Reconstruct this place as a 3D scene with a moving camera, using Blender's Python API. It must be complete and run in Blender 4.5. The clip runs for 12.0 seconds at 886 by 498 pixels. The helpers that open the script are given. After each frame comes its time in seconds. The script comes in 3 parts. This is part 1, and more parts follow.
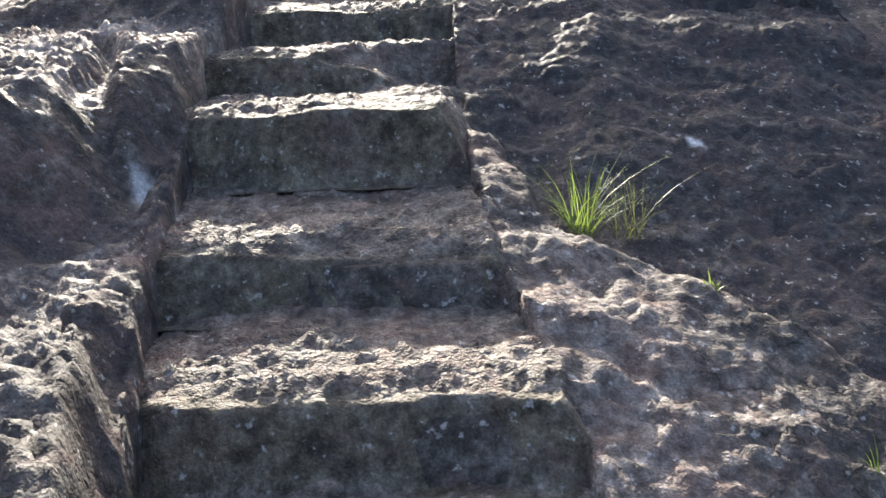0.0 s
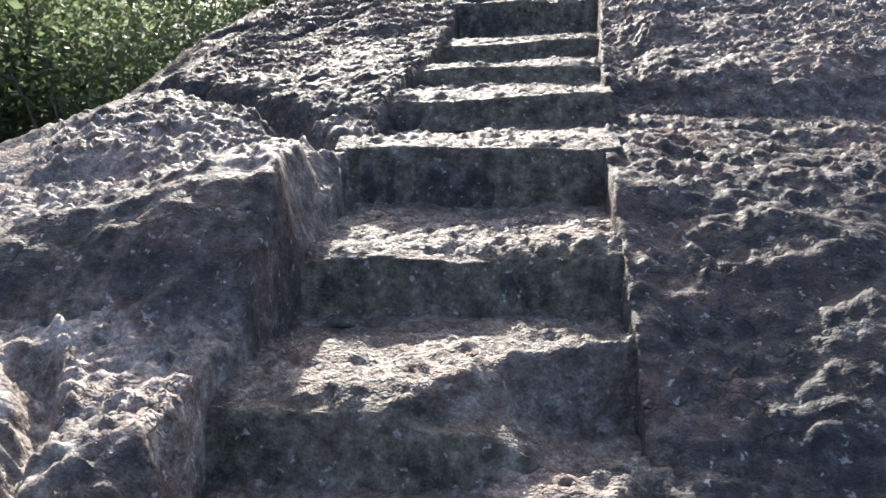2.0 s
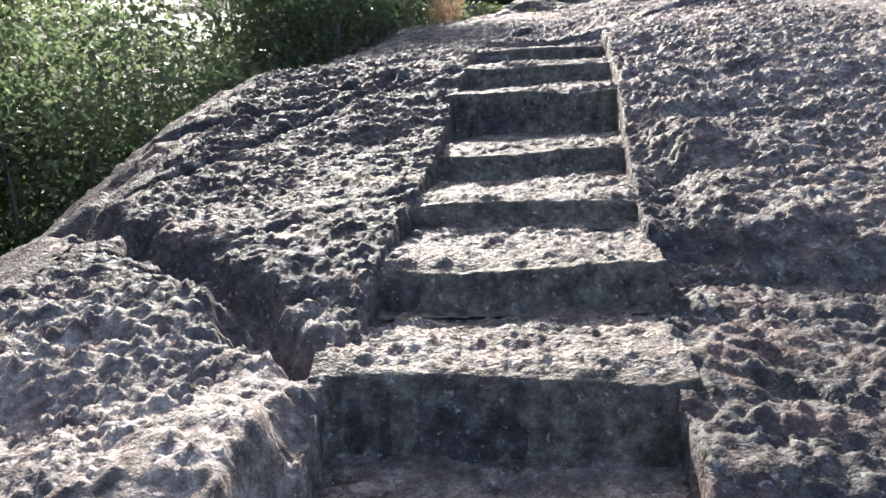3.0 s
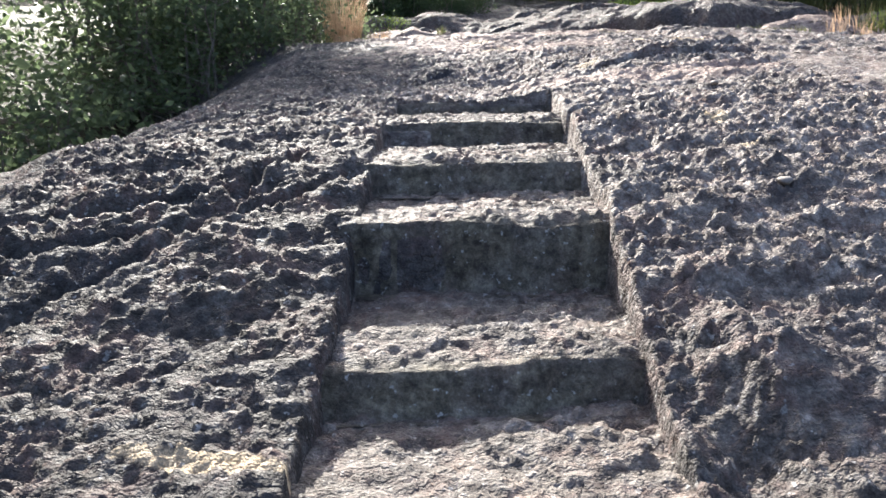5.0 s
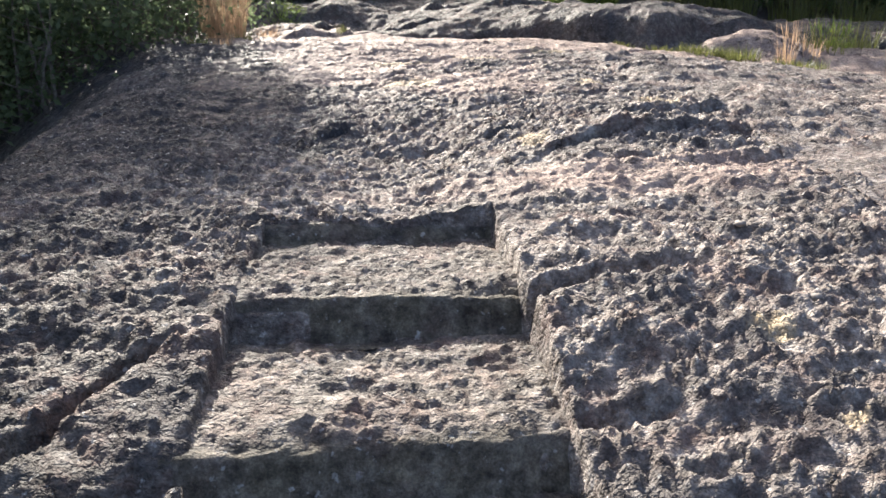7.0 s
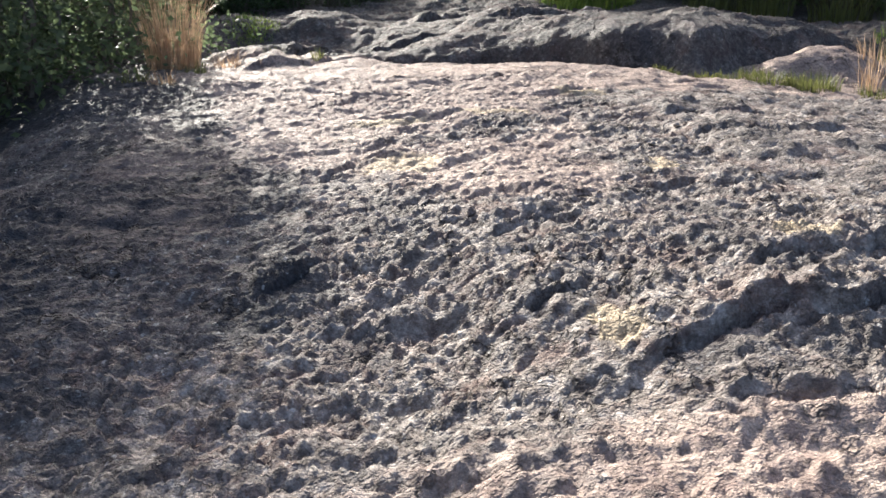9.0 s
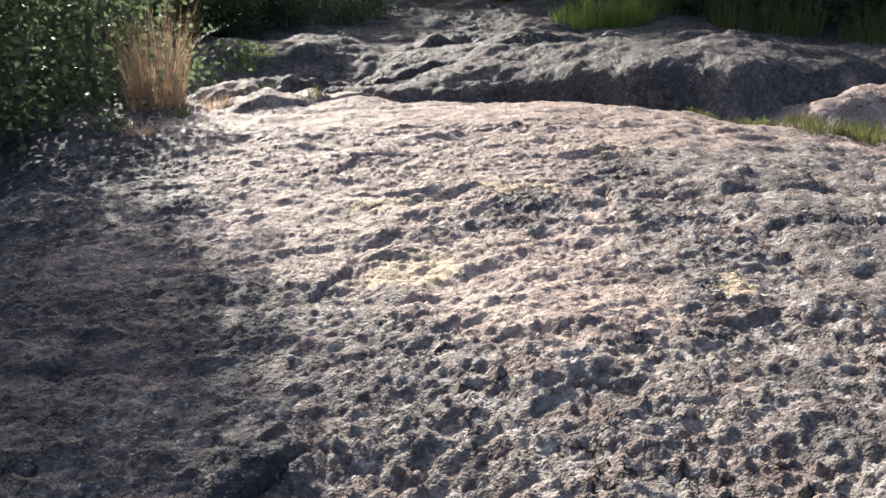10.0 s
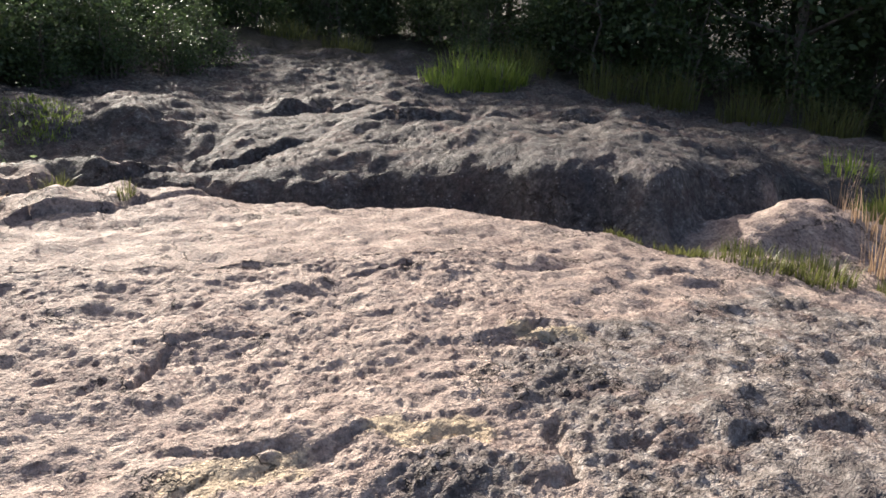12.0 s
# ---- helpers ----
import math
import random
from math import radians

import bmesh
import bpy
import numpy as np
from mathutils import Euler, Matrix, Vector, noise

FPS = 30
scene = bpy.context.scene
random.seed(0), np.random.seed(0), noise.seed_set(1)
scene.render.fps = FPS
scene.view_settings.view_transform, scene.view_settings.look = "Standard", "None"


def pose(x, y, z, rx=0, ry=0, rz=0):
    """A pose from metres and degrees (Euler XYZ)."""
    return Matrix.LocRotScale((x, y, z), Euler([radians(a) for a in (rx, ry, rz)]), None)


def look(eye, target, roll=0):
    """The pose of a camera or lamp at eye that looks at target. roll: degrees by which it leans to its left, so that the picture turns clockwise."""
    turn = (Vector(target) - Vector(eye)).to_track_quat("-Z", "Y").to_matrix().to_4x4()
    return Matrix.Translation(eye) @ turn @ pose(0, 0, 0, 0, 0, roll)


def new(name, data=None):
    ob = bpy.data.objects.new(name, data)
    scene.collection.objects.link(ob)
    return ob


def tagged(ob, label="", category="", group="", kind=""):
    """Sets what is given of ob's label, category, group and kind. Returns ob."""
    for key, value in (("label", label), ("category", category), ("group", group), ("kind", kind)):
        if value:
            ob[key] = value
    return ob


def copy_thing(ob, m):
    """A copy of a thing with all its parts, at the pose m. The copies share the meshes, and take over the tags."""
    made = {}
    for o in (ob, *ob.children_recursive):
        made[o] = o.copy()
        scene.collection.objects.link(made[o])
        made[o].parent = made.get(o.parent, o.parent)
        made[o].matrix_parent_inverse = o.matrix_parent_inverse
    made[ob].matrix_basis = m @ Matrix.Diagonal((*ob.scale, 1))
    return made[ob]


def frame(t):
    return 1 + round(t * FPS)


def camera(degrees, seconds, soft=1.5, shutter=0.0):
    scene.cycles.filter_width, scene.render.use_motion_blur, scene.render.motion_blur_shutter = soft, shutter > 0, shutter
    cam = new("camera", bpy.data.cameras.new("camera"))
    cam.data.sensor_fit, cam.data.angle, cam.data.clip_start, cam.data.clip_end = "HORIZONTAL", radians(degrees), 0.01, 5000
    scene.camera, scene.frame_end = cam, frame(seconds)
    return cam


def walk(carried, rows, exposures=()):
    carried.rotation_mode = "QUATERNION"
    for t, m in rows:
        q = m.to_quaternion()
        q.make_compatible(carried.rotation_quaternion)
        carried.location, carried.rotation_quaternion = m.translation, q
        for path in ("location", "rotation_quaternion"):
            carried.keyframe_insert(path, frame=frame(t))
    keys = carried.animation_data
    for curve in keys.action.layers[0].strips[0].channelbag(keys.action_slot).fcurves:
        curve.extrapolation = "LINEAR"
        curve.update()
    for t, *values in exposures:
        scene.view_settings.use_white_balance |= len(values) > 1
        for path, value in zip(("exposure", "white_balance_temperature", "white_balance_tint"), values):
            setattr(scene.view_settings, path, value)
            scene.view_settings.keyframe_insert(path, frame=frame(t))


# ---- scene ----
cam = camera(58.4, 12.0, soft=1.6)
METRES, EYE, TILT, LEAN, TURN = 11.5, 1.3, -13.0, 2.0, 0.0
ROWS = [
    (0.0, 0.0, 0.0, 0.0, 0.0, 0.0, -0.0),
    (0.5, -0.0028, 0.0272, 0.0252, 3.21, 0.62, -0.24),
    (1.0, -0.0125, 0.0591, 0.0536, 3.53, 0.64, -0.74),
    (1.5, -0.0128, 0.0899, 0.0725, 3.67, 1.49, -1.31),
    (2.0, -0.02, 0.1205, 0.0919, 5.94, 2.08, -1.57),
    (2.5, -0.0315, 0.1497, 0.1241, 5.81, 3.29, -1.18),
    (4.5, -0.0386, 0.2944, 0.21, -0.54, 2.89, -0.23),
    (5.0, -0.0458, 0.3276, 0.2319, -2.67, 3.11, -0.66),
    (5.5, -0.0459, 0.356, 0.2554, -8.03, 2.95, -0.77),
    (6.0, -0.0344, 0.3946, 0.2754, -9.98, 2.29, -1.06),
    (6.5, -0.0356, 0.427, 0.2927, -9.09, 1.14, -0.94),
    (7.0, -0.0362, 0.4589, 0.3201, -9.62, 0.61, -0.86),
    (7.5, -0.0255, 0.4998, 0.3426, -9.21, 0.87, -0.48),
    (9.5, -0.0145, 0.6476, 0.4187, -9.93, -0.38, 0.38),
    (10.0, -0.0094, 0.6812, 0.4456, -9.56, -0.3, 0.1),
    (10.5, -0.0032, 0.7169, 0.4724, -8.56, 1.2, -0.35),
    (11.0, -0.0075, 0.7552, 0.4907, -10.4, 1.62, -0.64),
    (11.5, 0.0001, 0.793, 0.5071, -15.24, 1.37, -0.31),
    (12.0, 0.007, 0.8214, 0.5231, -20.57, 1.58, -0.37),
]
walk(cam, [(t, pose(0, 0, EYE, TILT, LEAN, TURN) @ pose(METRES * x, METRES * y, METRES * z, 90 + pitch, roll, yaw)) for t, x, y, z, yaw, pitch, roll in ROWS],
     exposures=[(0.0, 2.12, 6650, 8), (2.5, 1.92, 6250, 9), (5.0, 1.86, 6200, 9), (7.0, 1.58, 6450, 9), (9.5, 1.30, 6250, 8), (12.0, 1.06, 6550, 11)])

# ---------------------------------------------------------------- daylight
SUN_EL, SUN_AZ = 31.5, -14.0          # degrees; azimuth from +y towards +x
world = bpy.data.worlds.new("sky")
scene.world = world
world.use_nodes = True
wn = world.node_tree
sky = wn.nodes.new("ShaderNodeTexSky")
sky.sky_type, sky.sun_disc = "NISHITA", False
sky.sun_elevation, sky.sun_rotation = radians(SUN_EL), radians(SUN_AZ)
sky.dust_density, sky.air_density = 5.0, 0.7     # hazy morning air
wn.links.new(sky.outputs[0], wn.nodes["Background"].inputs[0])
wn.nodes["Background"].inputs[1].default_value = 0.115
sun = new("sun", bpy.data.lights.new("sun", "SUN"))
sun.data.energy, sun.data.angle, sun.data.color = 4.5, radians(0.6), (1.0, 0.93, 0.82)
sun_way = Vector((math.sin(radians(SUN_AZ)) * math.cos(radians(SUN_EL)), math.cos(radians(SUN_AZ)) * math.cos(radians(SUN_EL)), math.sin(radians(SUN_EL))))
sun.matrix_world = look(sun_way * 60, (0, 0, 0))

# ---------------------------------------------------------------- materials
def material(name, rough=0.6, spec=0.4):
    m = bpy.data.materials.new(name)
    m.use_nodes = True
    b = m.node_tree.nodes["Principled BSDF"]
    b.inputs["Roughness"].default_value = rough
    b.inputs["Specular IOR Level"].default_value = spec
    return m, m.node_tree, b


def nd(tree, kind, **ins):
    n = tree.nodes.new(kind)
    for k, v in ins.items():
        n.inputs[k.replace("_", " ")].default_value = v
    return n


def noise_tex(tree, vec, scale, detail=4.0, rough=0.6, distort=0.0):
    n = nd(tree, "ShaderNodeTexNoise", Scale=scale, Detail=detail, Roughness=rough, Distortion=distort)
    tree.links.new(vec, n.inputs["Vector"])
    return n.outputs["Fac"]


def ramp(tree, fac, *stops):
    r = tree.nodes.new("ShaderNodeValToRGB")
    el = r.color_ramp.elements
    while len(el) < len(stops):
        el.new(0.5)
    for e, (p, c) in zip(el, stops):
        e.position = p
        e.color = (*c, 1) if len(c) == 3 else c
    tree.links.new(fac, r.inputs[0])
    return r.outputs[0]


def grey(v):
    return (v, v, v)


def mix(tree, fac, a, b):
    n = tree.nodes.new("ShaderNodeMix")
    n.data_type = "RGBA"
    for sock, val in ((n.inputs[0], fac), (n.inputs[6], a), (n.inputs[7], b)):
        if isinstance(val, (tuple, float)):
            sock.default_value = (*val, 1) if isinstance(val, tuple) else val
        else:
            tree.links.new(val, sock)
    return n.outputs[2]


def math_node(tree, op, a, b):
    n = tree.nodes.new("ShaderNodeMath")
    n.operation = op
    for sock, val in ((n.inputs[0], a), (n.inputs[1], b)):
        if isinstance(val, (int, float)):
            sock.default_value = val
        else:
            tree.links.new(val, sock)
    return n.outputs[0]


def field(tree, name):
    a = tree.nodes.new("ShaderNodeAttribute")
    a.attribute_name = name
    return a.outputs["Fac"]


def billow(tree, vec, scale, detail=3.0, rough=0.6):
    """Rounded clods parted by sharp creases."""
    n = noise_tex(tree, vec, scale, detail, rough)
    return math_node(tree, "ABSOLUTE", math_node(tree, "MULTIPLY", math_node(tree, "SUBTRACT", n, 0.5), 4.0), 0.0)


def scaled(tree, vec, x, y, z):
    n = tree.nodes.new("ShaderNodeMapping")
    n.inputs["Scale"].default_value = (x, y, z)
    tree.links.new(vec, n.inputs["Vector"])
    return n.outputs[0]


def rock_material():
    """Weathered granite: grey lichen crust over pinkish-buff stone, pitted, a little shiny."""
    m, t, b = material("weathered_granite", 0.6, 0.16)
    pos = t.nodes.new("ShaderNodeNewGeometry").outputs["Position"]
    long = scaled(t, pos, 1.0, 1.5, 1.3)
    mid = noise_tex(t, pos, 6.0, 5, 0.65)
    blot = noise_tex(t, pos, 15.0, 6, 0.72)
    fine = noise_tex(t, pos, 42.0, 4, 0.6)
    tiny = noise_tex(t, pos, 150.0, 3, 0.7)
    clods = billow(t, long, 17.0, 3, 0.62)
    grains = billow(t, pos, 48.0, 2, 0.6)
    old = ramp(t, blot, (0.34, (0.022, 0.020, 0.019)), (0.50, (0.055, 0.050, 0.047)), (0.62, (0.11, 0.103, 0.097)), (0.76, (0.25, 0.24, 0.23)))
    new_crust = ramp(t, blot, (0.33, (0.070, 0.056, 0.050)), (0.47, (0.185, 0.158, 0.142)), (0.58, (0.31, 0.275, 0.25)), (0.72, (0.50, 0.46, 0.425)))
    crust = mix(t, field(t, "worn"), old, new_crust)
    warm = ramp(t, mid, (0.3, (0.24, 0.185, 0.165)), (0.5, (0.37, 0.285, 0.24)), (0.72, (0.52, 0.42, 0.35)))
    stony = mix(t, ramp(t, fine, (0.30, grey(0.55)), (0.48, grey(0.0))), warm, (0.12, 0.09, 0.08))
    edge = math_node(t, "ADD", field(t, "bare"), math_node(t, "MULTIPLY", math_node(t, "SUBTRACT", mid, 0.5), 1.3))
    col = mix(t, ramp(t, edge, (0.30, grey(0.0)), (0.62, grey(0.9))), crust, stony)
    # brown and black lichen stains
    brown = ramp(t, noise_tex(t, pos, 4.1, 5, 0.7, 0.8), (0.48, grey(0.0)), (0.64, grey(0.6)))
    col = mix(t, brown, col, (0.16, 0.105, 0.092))
    stain = ramp(t, noise_tex(t, pos, 2.3, 6, 0.72, 0.6), (0.38, grey(0.65)), (0.52, grey(0.0)))
    col = mix(t, math_node(t, "MULTIPLY", stain, math_node(t, "SUBTRACT", 1.0, math_node(t, "MULTIPLY", field(t, "bare"), 0.8))), col, (0.045, 0.043, 0.047))
    # green-brown tone on the cut faces; shade and dark stain painted on the rock
    olive_tone = math_node(t, "MULTIPLY", field(t, "olive_tone"), ramp(t, noise_tex(t, pos, 5.0, 5, 0.7), (0.36, grey(0.35)), (0.58, grey(0.95))))
    col = mix(t, olive_tone, col, ramp(t, blot, (0.35, (0.034, 0.029, 0.021)), (0.68, (0.20, 0.176, 0.128))))
    shade_stain = math_node(t, "MULTIPLY", field(t, "shade_stain"), ramp(t, mid, (0.30, grey(1.0)), (0.70, grey(0.72))))
    col = mix(t, shade_stain, col, (0.026, 0.029, 0.036))
    shape = math_node(t, "ADD", field(t, "buff"), math_node(t, "MULTIPLY", math_node(t, "SUBTRACT", fine, 0.5), 1.2))
    col = mix(t, ramp(t, shape, (0.35, grey(0.0)), (0.7, grey(0.7))), col, (0.50, 0.395, 0.26))
    # grey-white lichen specks
    specks = ramp(t, noise_tex(t, pos, 34.0, 3, 0.55), (0.64, grey(0.0)), (0.70, grey(0.45)))
    col = mix(t, math_node(t, "MULTIPLY", specks, math_node(t, "SUBTRACT", 1.0, field(t, "bare"))), col, (0.50, 0.50, 0.49))
    col = mix(t, field(t, "pale"), col, (0.55, 0.56, 0.58))
    litter = ramp(t, mid, (0.3, (0.02, 0.018, 0.012)), (0.7, (0.07, 0.06, 0.04)))
    col = mix(t, field(t, "soil"), col, litter)
    # thin wandering cracks with dirt in them
    bend = t.nodes.new("ShaderNodeTexNoise")
    bend.inputs["Scale"].default_value, bend.inputs["Detail"].default_value, bend.inputs["Roughness"].default_value = 2.6, 5.0, 0.62
    t.links.new(pos, bend.inputs["Vector"])
    bent = t.nodes.new("ShaderNodeMix")
    bent.data_type, bent.blend_type = "RGBA", "ADD"
    bent.inputs[0].default_value = 0.75
    t.links.new(scaled(t, pos, 0.8, 1.3, 0.0), bent.inputs[6])
    t.links.new(bend.outputs["Color"], bent.inputs[7])
    cells = t.nodes.new("ShaderNodeTexVoronoi")
    cells.feature = "DISTANCE_TO_EDGE"
    cells.inputs["Scale"].default_value = 1.9
    t.links.new(bent.outputs[2], cells.inputs["Vector"])
    crack = math_node(t, "MULTIPLY", ramp(t, cells.outputs["Distance"], (0.006, grey(1.0)), (0.018, grey(0.0))), ramp(t, noise_tex(t, pos, 1.7, 3, 0.6), (0.49, grey(0.0)), (0.54, grey(1.0))))
    crack = math_node(t, "MULTIPLY", crack, field(t, "cracked"))
    col = mix(t, math_node(t, "MULTIPLY", crack, 0.75), col, (0.045, 0.036, 0.032))
    for fac, lo, hi in ((tiny, 0.72, 1.25), (fine, 0.70, 1.30)):
        mul = t.nodes.new("ShaderNodeMix")
        mul.data_type, mul.blend_type = "RGBA", "MULTIPLY"
        mul.inputs[0].default_value = 1.0
        t.links.new(col, mul.inputs[6])
        t.links.new(ramp(t, fac, (0.34, grey(lo)), (0.66, grey(hi))), mul.inputs[7])
        col = mul.outputs[2]
    t.links.new(col, b.inputs["Base Color"])
    rough = math_node(t, "SUBTRACT", ramp(t, fine, (0.3, grey(0.58)), (0.7, grey(0.82))), math_node(t, "MULTIPLY", field(t, "shade_stain"), 0.08))
    t.links.new(rough, b.inputs["Roughness"])
    crusty = math_node(t, "SUBTRACT", 1.0, math_node(t, "MULTIPLY", field(t, "smoothed"), 0.75))
    hsum = math_node(t, "ADD", math_node(t, "MULTIPLY", clods, 0.55), math_node(t, "MULTIPLY", grains, 0.26))
    hsum = math_node(t, "ADD", math_node(t, "MULTIPLY", hsum, crusty), math_node(t, "MULTIPLY", tiny, 0.12))
    hsum = math_node(t, "SUBTRACT", hsum, math_node(t, "MULTIPLY", crack, 0.9))
    bump = nd(t, "ShaderNodeBump", Strength=1.0, Distance=0.018)
    t.links.new(hsum, bump.inputs["Height"])
    t.links.new(bump.outputs[0], b.inputs["Normal"])
    return m


def leaf_material(name, dark, light, rough=0.45, sheen=0.35):
    m, t, b = material(name, rough, 0.4)
    g = t.nodes.new("ShaderNodeNewGeometry")
    c = ramp(t, g.outputs["Random Per Island"], (0.0, dark), (1.0, light))
    t.links.new(c, b.inputs["Base Color"])
    tr = t.nodes.new("ShaderNodeBsdfTranslucent")
    t.links.new(c, tr.inputs[0])
    ad = t.nodes.new("ShaderNodeMixShader")
    ad.inputs[0].default_value = sheen
    t.links.new(b.outputs[0], ad.inputs[1])
    t.links.new(tr.outputs[0], ad.inputs[2])
    t.links.new(ad.outputs[0], t.nodes["Material Output"].inputs[0])
    return m


def bark_material():
    m, t, b = material("bark", 0.85, 0.2)
    pos = t.nodes.new("ShaderNodeNewGeometry").outputs["Position"]
    n = noise_tex(t, pos, 14, 6, 0.7, 1.0)
    t.links.new(ramp(t, n, (0.3, (0.07, 0.055, 0.045)), (0.7, (0.26, 0.23, 0.2))), b.inputs["Base Color"])
    bump = nd(t, "ShaderNodeBump", Strength=0.8, Distance=0.02)
    t.links.new(n, bump.inputs["Height"])
    t.links.new(bump.outputs[0], b.inputs["Normal"])
    return m


ROCK = rock_material()
BARK = bark_material()
LEAF = leaf_material("leaf_dark", (0.04, 0.065, 0.03), (0.10, 0.15, 0.055))
# leaf colour lightened to paint in glare and haze
LEAF_HAZED = leaf_material("leaf_hazed", (0.085, 0.115, 0.06), (0.16, 0.21, 0.11), sheen=0.65)
GRASS = leaf_material("grass_green", (0.10, 0.16, 0.03), (0.26, 0.34, 0.07), sheen=0.5)
GRASS_DRY = leaf_material("grass_dry", (0.32, 0.21, 0.13), (0.62, 0.45, 0.31), sheen=0.5)
GRASS_OLIVE = leaf_material("grass_olive", (0.08, 0.09, 0.03), (0.20, 0.21, 0.07), sheen=0.4)

# ---------------------------------------------------------------- the rock: its height at any place
TABLE = np.random.RandomState(7).rand(256 * 256).astype(np.float32)


def vnoise(x, y, seed=0):
    """Smooth noise from -1 to 1."""
    x, y = np.asarray(x, np.float32), np.asarray(y, np.float32)
    ix, iy = np.floor(x), np.floor(y)
    fx, fy = x - ix, y - iy
    fx, fy = fx * fx * (3 - 2 * fx), fy * fy * (3 - 2 * fy)
    i0, j0 = ix.astype(np.int32) + seed * 57, iy.astype(np.int32) + seed * 131
    i1, j1 = (i0 + 1 & 255) * 256, j0 + 1 & 255
    i0, j0 = (i0 & 255) * 256, j0 & 255
    a, c = TABLE[i0 + j0], TABLE[i0 + j1]
    a = a + (TABLE[i1 + j0] - a) * fx
    c = c + (TABLE[i1 + j1] - c) * fx
    return 2 * (a + (c - a) * fy) - 1


def fbm(x, y, seed=0, octaves=4, gain=0.5):
    s, a = 0, 1
    for k in range(octaves):
        s = s + a * vnoise(x * 1.03 ** k + 7.3 * k, y + 3.1 * k, seed + k)
        x, y, a = 0.8 * x * 2 - 0.6 * y * 2, 0.6 * x * 2 + 0.8 * y * 2, a * gain
    return s


def smooth(a, b, v):
    t = np.clip((v - a) / (b - a), 0, 1)
    return t * t * (3 - 2 * t)


def curve(v, *pts):
    """A smooth line through control points (v, value)."""
    px, py = np.array([p[0] for p in pts], float), np.array([p[1] for p in pts], float)
    d = np.gradient(py, px)
    i = np.clip(np.searchsorted(px, v) - 1, 0, len(px) - 2)
    h = px[i + 1] - px[i]
    t = np.clip((v - px[i]) / h, 0, 1)
    return (2 * t**3 - 3 * t**2 + 1) * py[i] + (t**3 - 2 * t**2 + t) * h * d[i] + (3 * t**2 - 2 * t**3) * py[i + 1] + (t**3 - t**2) * h * d[i + 1]


def lin(v, *pts):
    return np.interp(v, [p[0] for p in pts], [p[1] for p in pts])


# foot and top edge of each riser: (y, z, y, z), from the lowest
STEPS = [
    (-0.06, -0.16, 0.00, -0.05), (0.44, 0.01, 0.50, 0.17), (0.97, 0.22, 1.04, 0.39), (1.51, 0.44, 1.58, 0.62),
    (1.99, 0.68, 2.05, 0.85), (2.58, 0.94, 2.64, 1.18), (3.15, 1.215, 3.21, 1.39), (3.80, 1.405, 3.86, 1.585),
    (4.38, 1.655, 4.45, 1.87), (5.00, 1.91, 5.06, 2.05), (5.66, 2.085, 5.72, 2.19), (6.38, 2.235, 6.44, 2.37),
    (7.06, 2.425, 7.13, 2.675), (7.65, 2.715, 7.71, 2.86), (8.36, 2.885, 8.42, 3.025), (9.08, 3.04, 9.14, 3.12),
]
STAIR_Y = np.array([v for s in STEPS for v in (s[0], s[2])])
STAIR_Z = np.array([v for s in STEPS for v in (s[1], s[3])])


def left_edge(y):
    return lin(y, (0, -0.45), (0.92, -0.5), (1.33, -0.63), (1.77, -0.74), (2.05, -0.77), (2.6, -0.84), (3.2, -0.93), (3.9, -0.89), (4.4, -0.86), (7.2, -0.665), (9.2, -0.53))


def right_edge(y):
    return lin(y, (0, 0.36), (1.5, 0.29), (2.05, 0.14), (2.6, 0.07), (3.5, 0.04), (4.5, 0.06), (5.4, 0.12), (7.1, 0.26), (8.4, 0.34), (9.2, 0.40))


def along(x, y, p, q):
    """Place along the line p-q (0 to 1) and signed distance to its left."""
    dx, dy = q[0] - p[0], q[1] - p[1]
    n = math.hypot(dx, dy)
    return ((x - p[0]) * dx + (y - p[1]) * dy) / n**2, ((y - p[1]) * dx - (x - p[0]) * dy) / n


def at_line(x, y, p, q, reach, shape):
    """Values of shape(x, y, s, d) near the line p-q, nothing elsewhere."""
    s, d = along(x, y, p, q)
    near = (np.abs(d) < reach) & (s > -0.1) & (s < 1.1)
    out = np.zeros_like(d)
    if near.any():
        out[near] = shape(x[near], y[near], s[near], d[near])
    return out


def lip(x, y, p, q, h, back=0.5, wob=0.03, seed=0):
    """A flake's edge: the stone beyond the line p-q stands h higher and runs out over the length back."""
    def shape(x, y, s, d):
        d = d + wob * fbm(x * 4, y * 4, 30 + seed, 4, 0.6)
        end = smooth(-0.02, 0.15, s) * (1 - smooth(0.85, 1.02, s))
        return h * end * (0.7 + 0.6 * vnoise(x * 5, y * 5, 9)) * (smooth(-0.008, 0.008, d) * (1 - smooth(back * 0.2, back, d)) - 0.9 * np.exp(-(((d + 0.014) / 0.014) ** 2)))
    return at_line(x, y, p, q, back + 0.2, shape)


def groove(x, y, p, q, depth, width, wob=0.04, seed=0):
    def shape(x, y, s, d):
        d = d + wob * fbm(x * 4, y * 4, 50 + seed, 4, 0.6)
        end = smooth(-0.02, 0.08, s) * (1 - smooth(0.92, 1.02, s))
        return -depth * end * np.exp(-(np.abs(d) / width) ** 3)
    return at_line(x, y, p, q, width * 3 + wob * 2, shape)


def lump(x, y, cx, cy, rx, ry, h, p=2.0):
    return h * np.exp(-((np.abs(x - cx) / rx) ** p + (np.abs(y - cy) / ry) ** p))


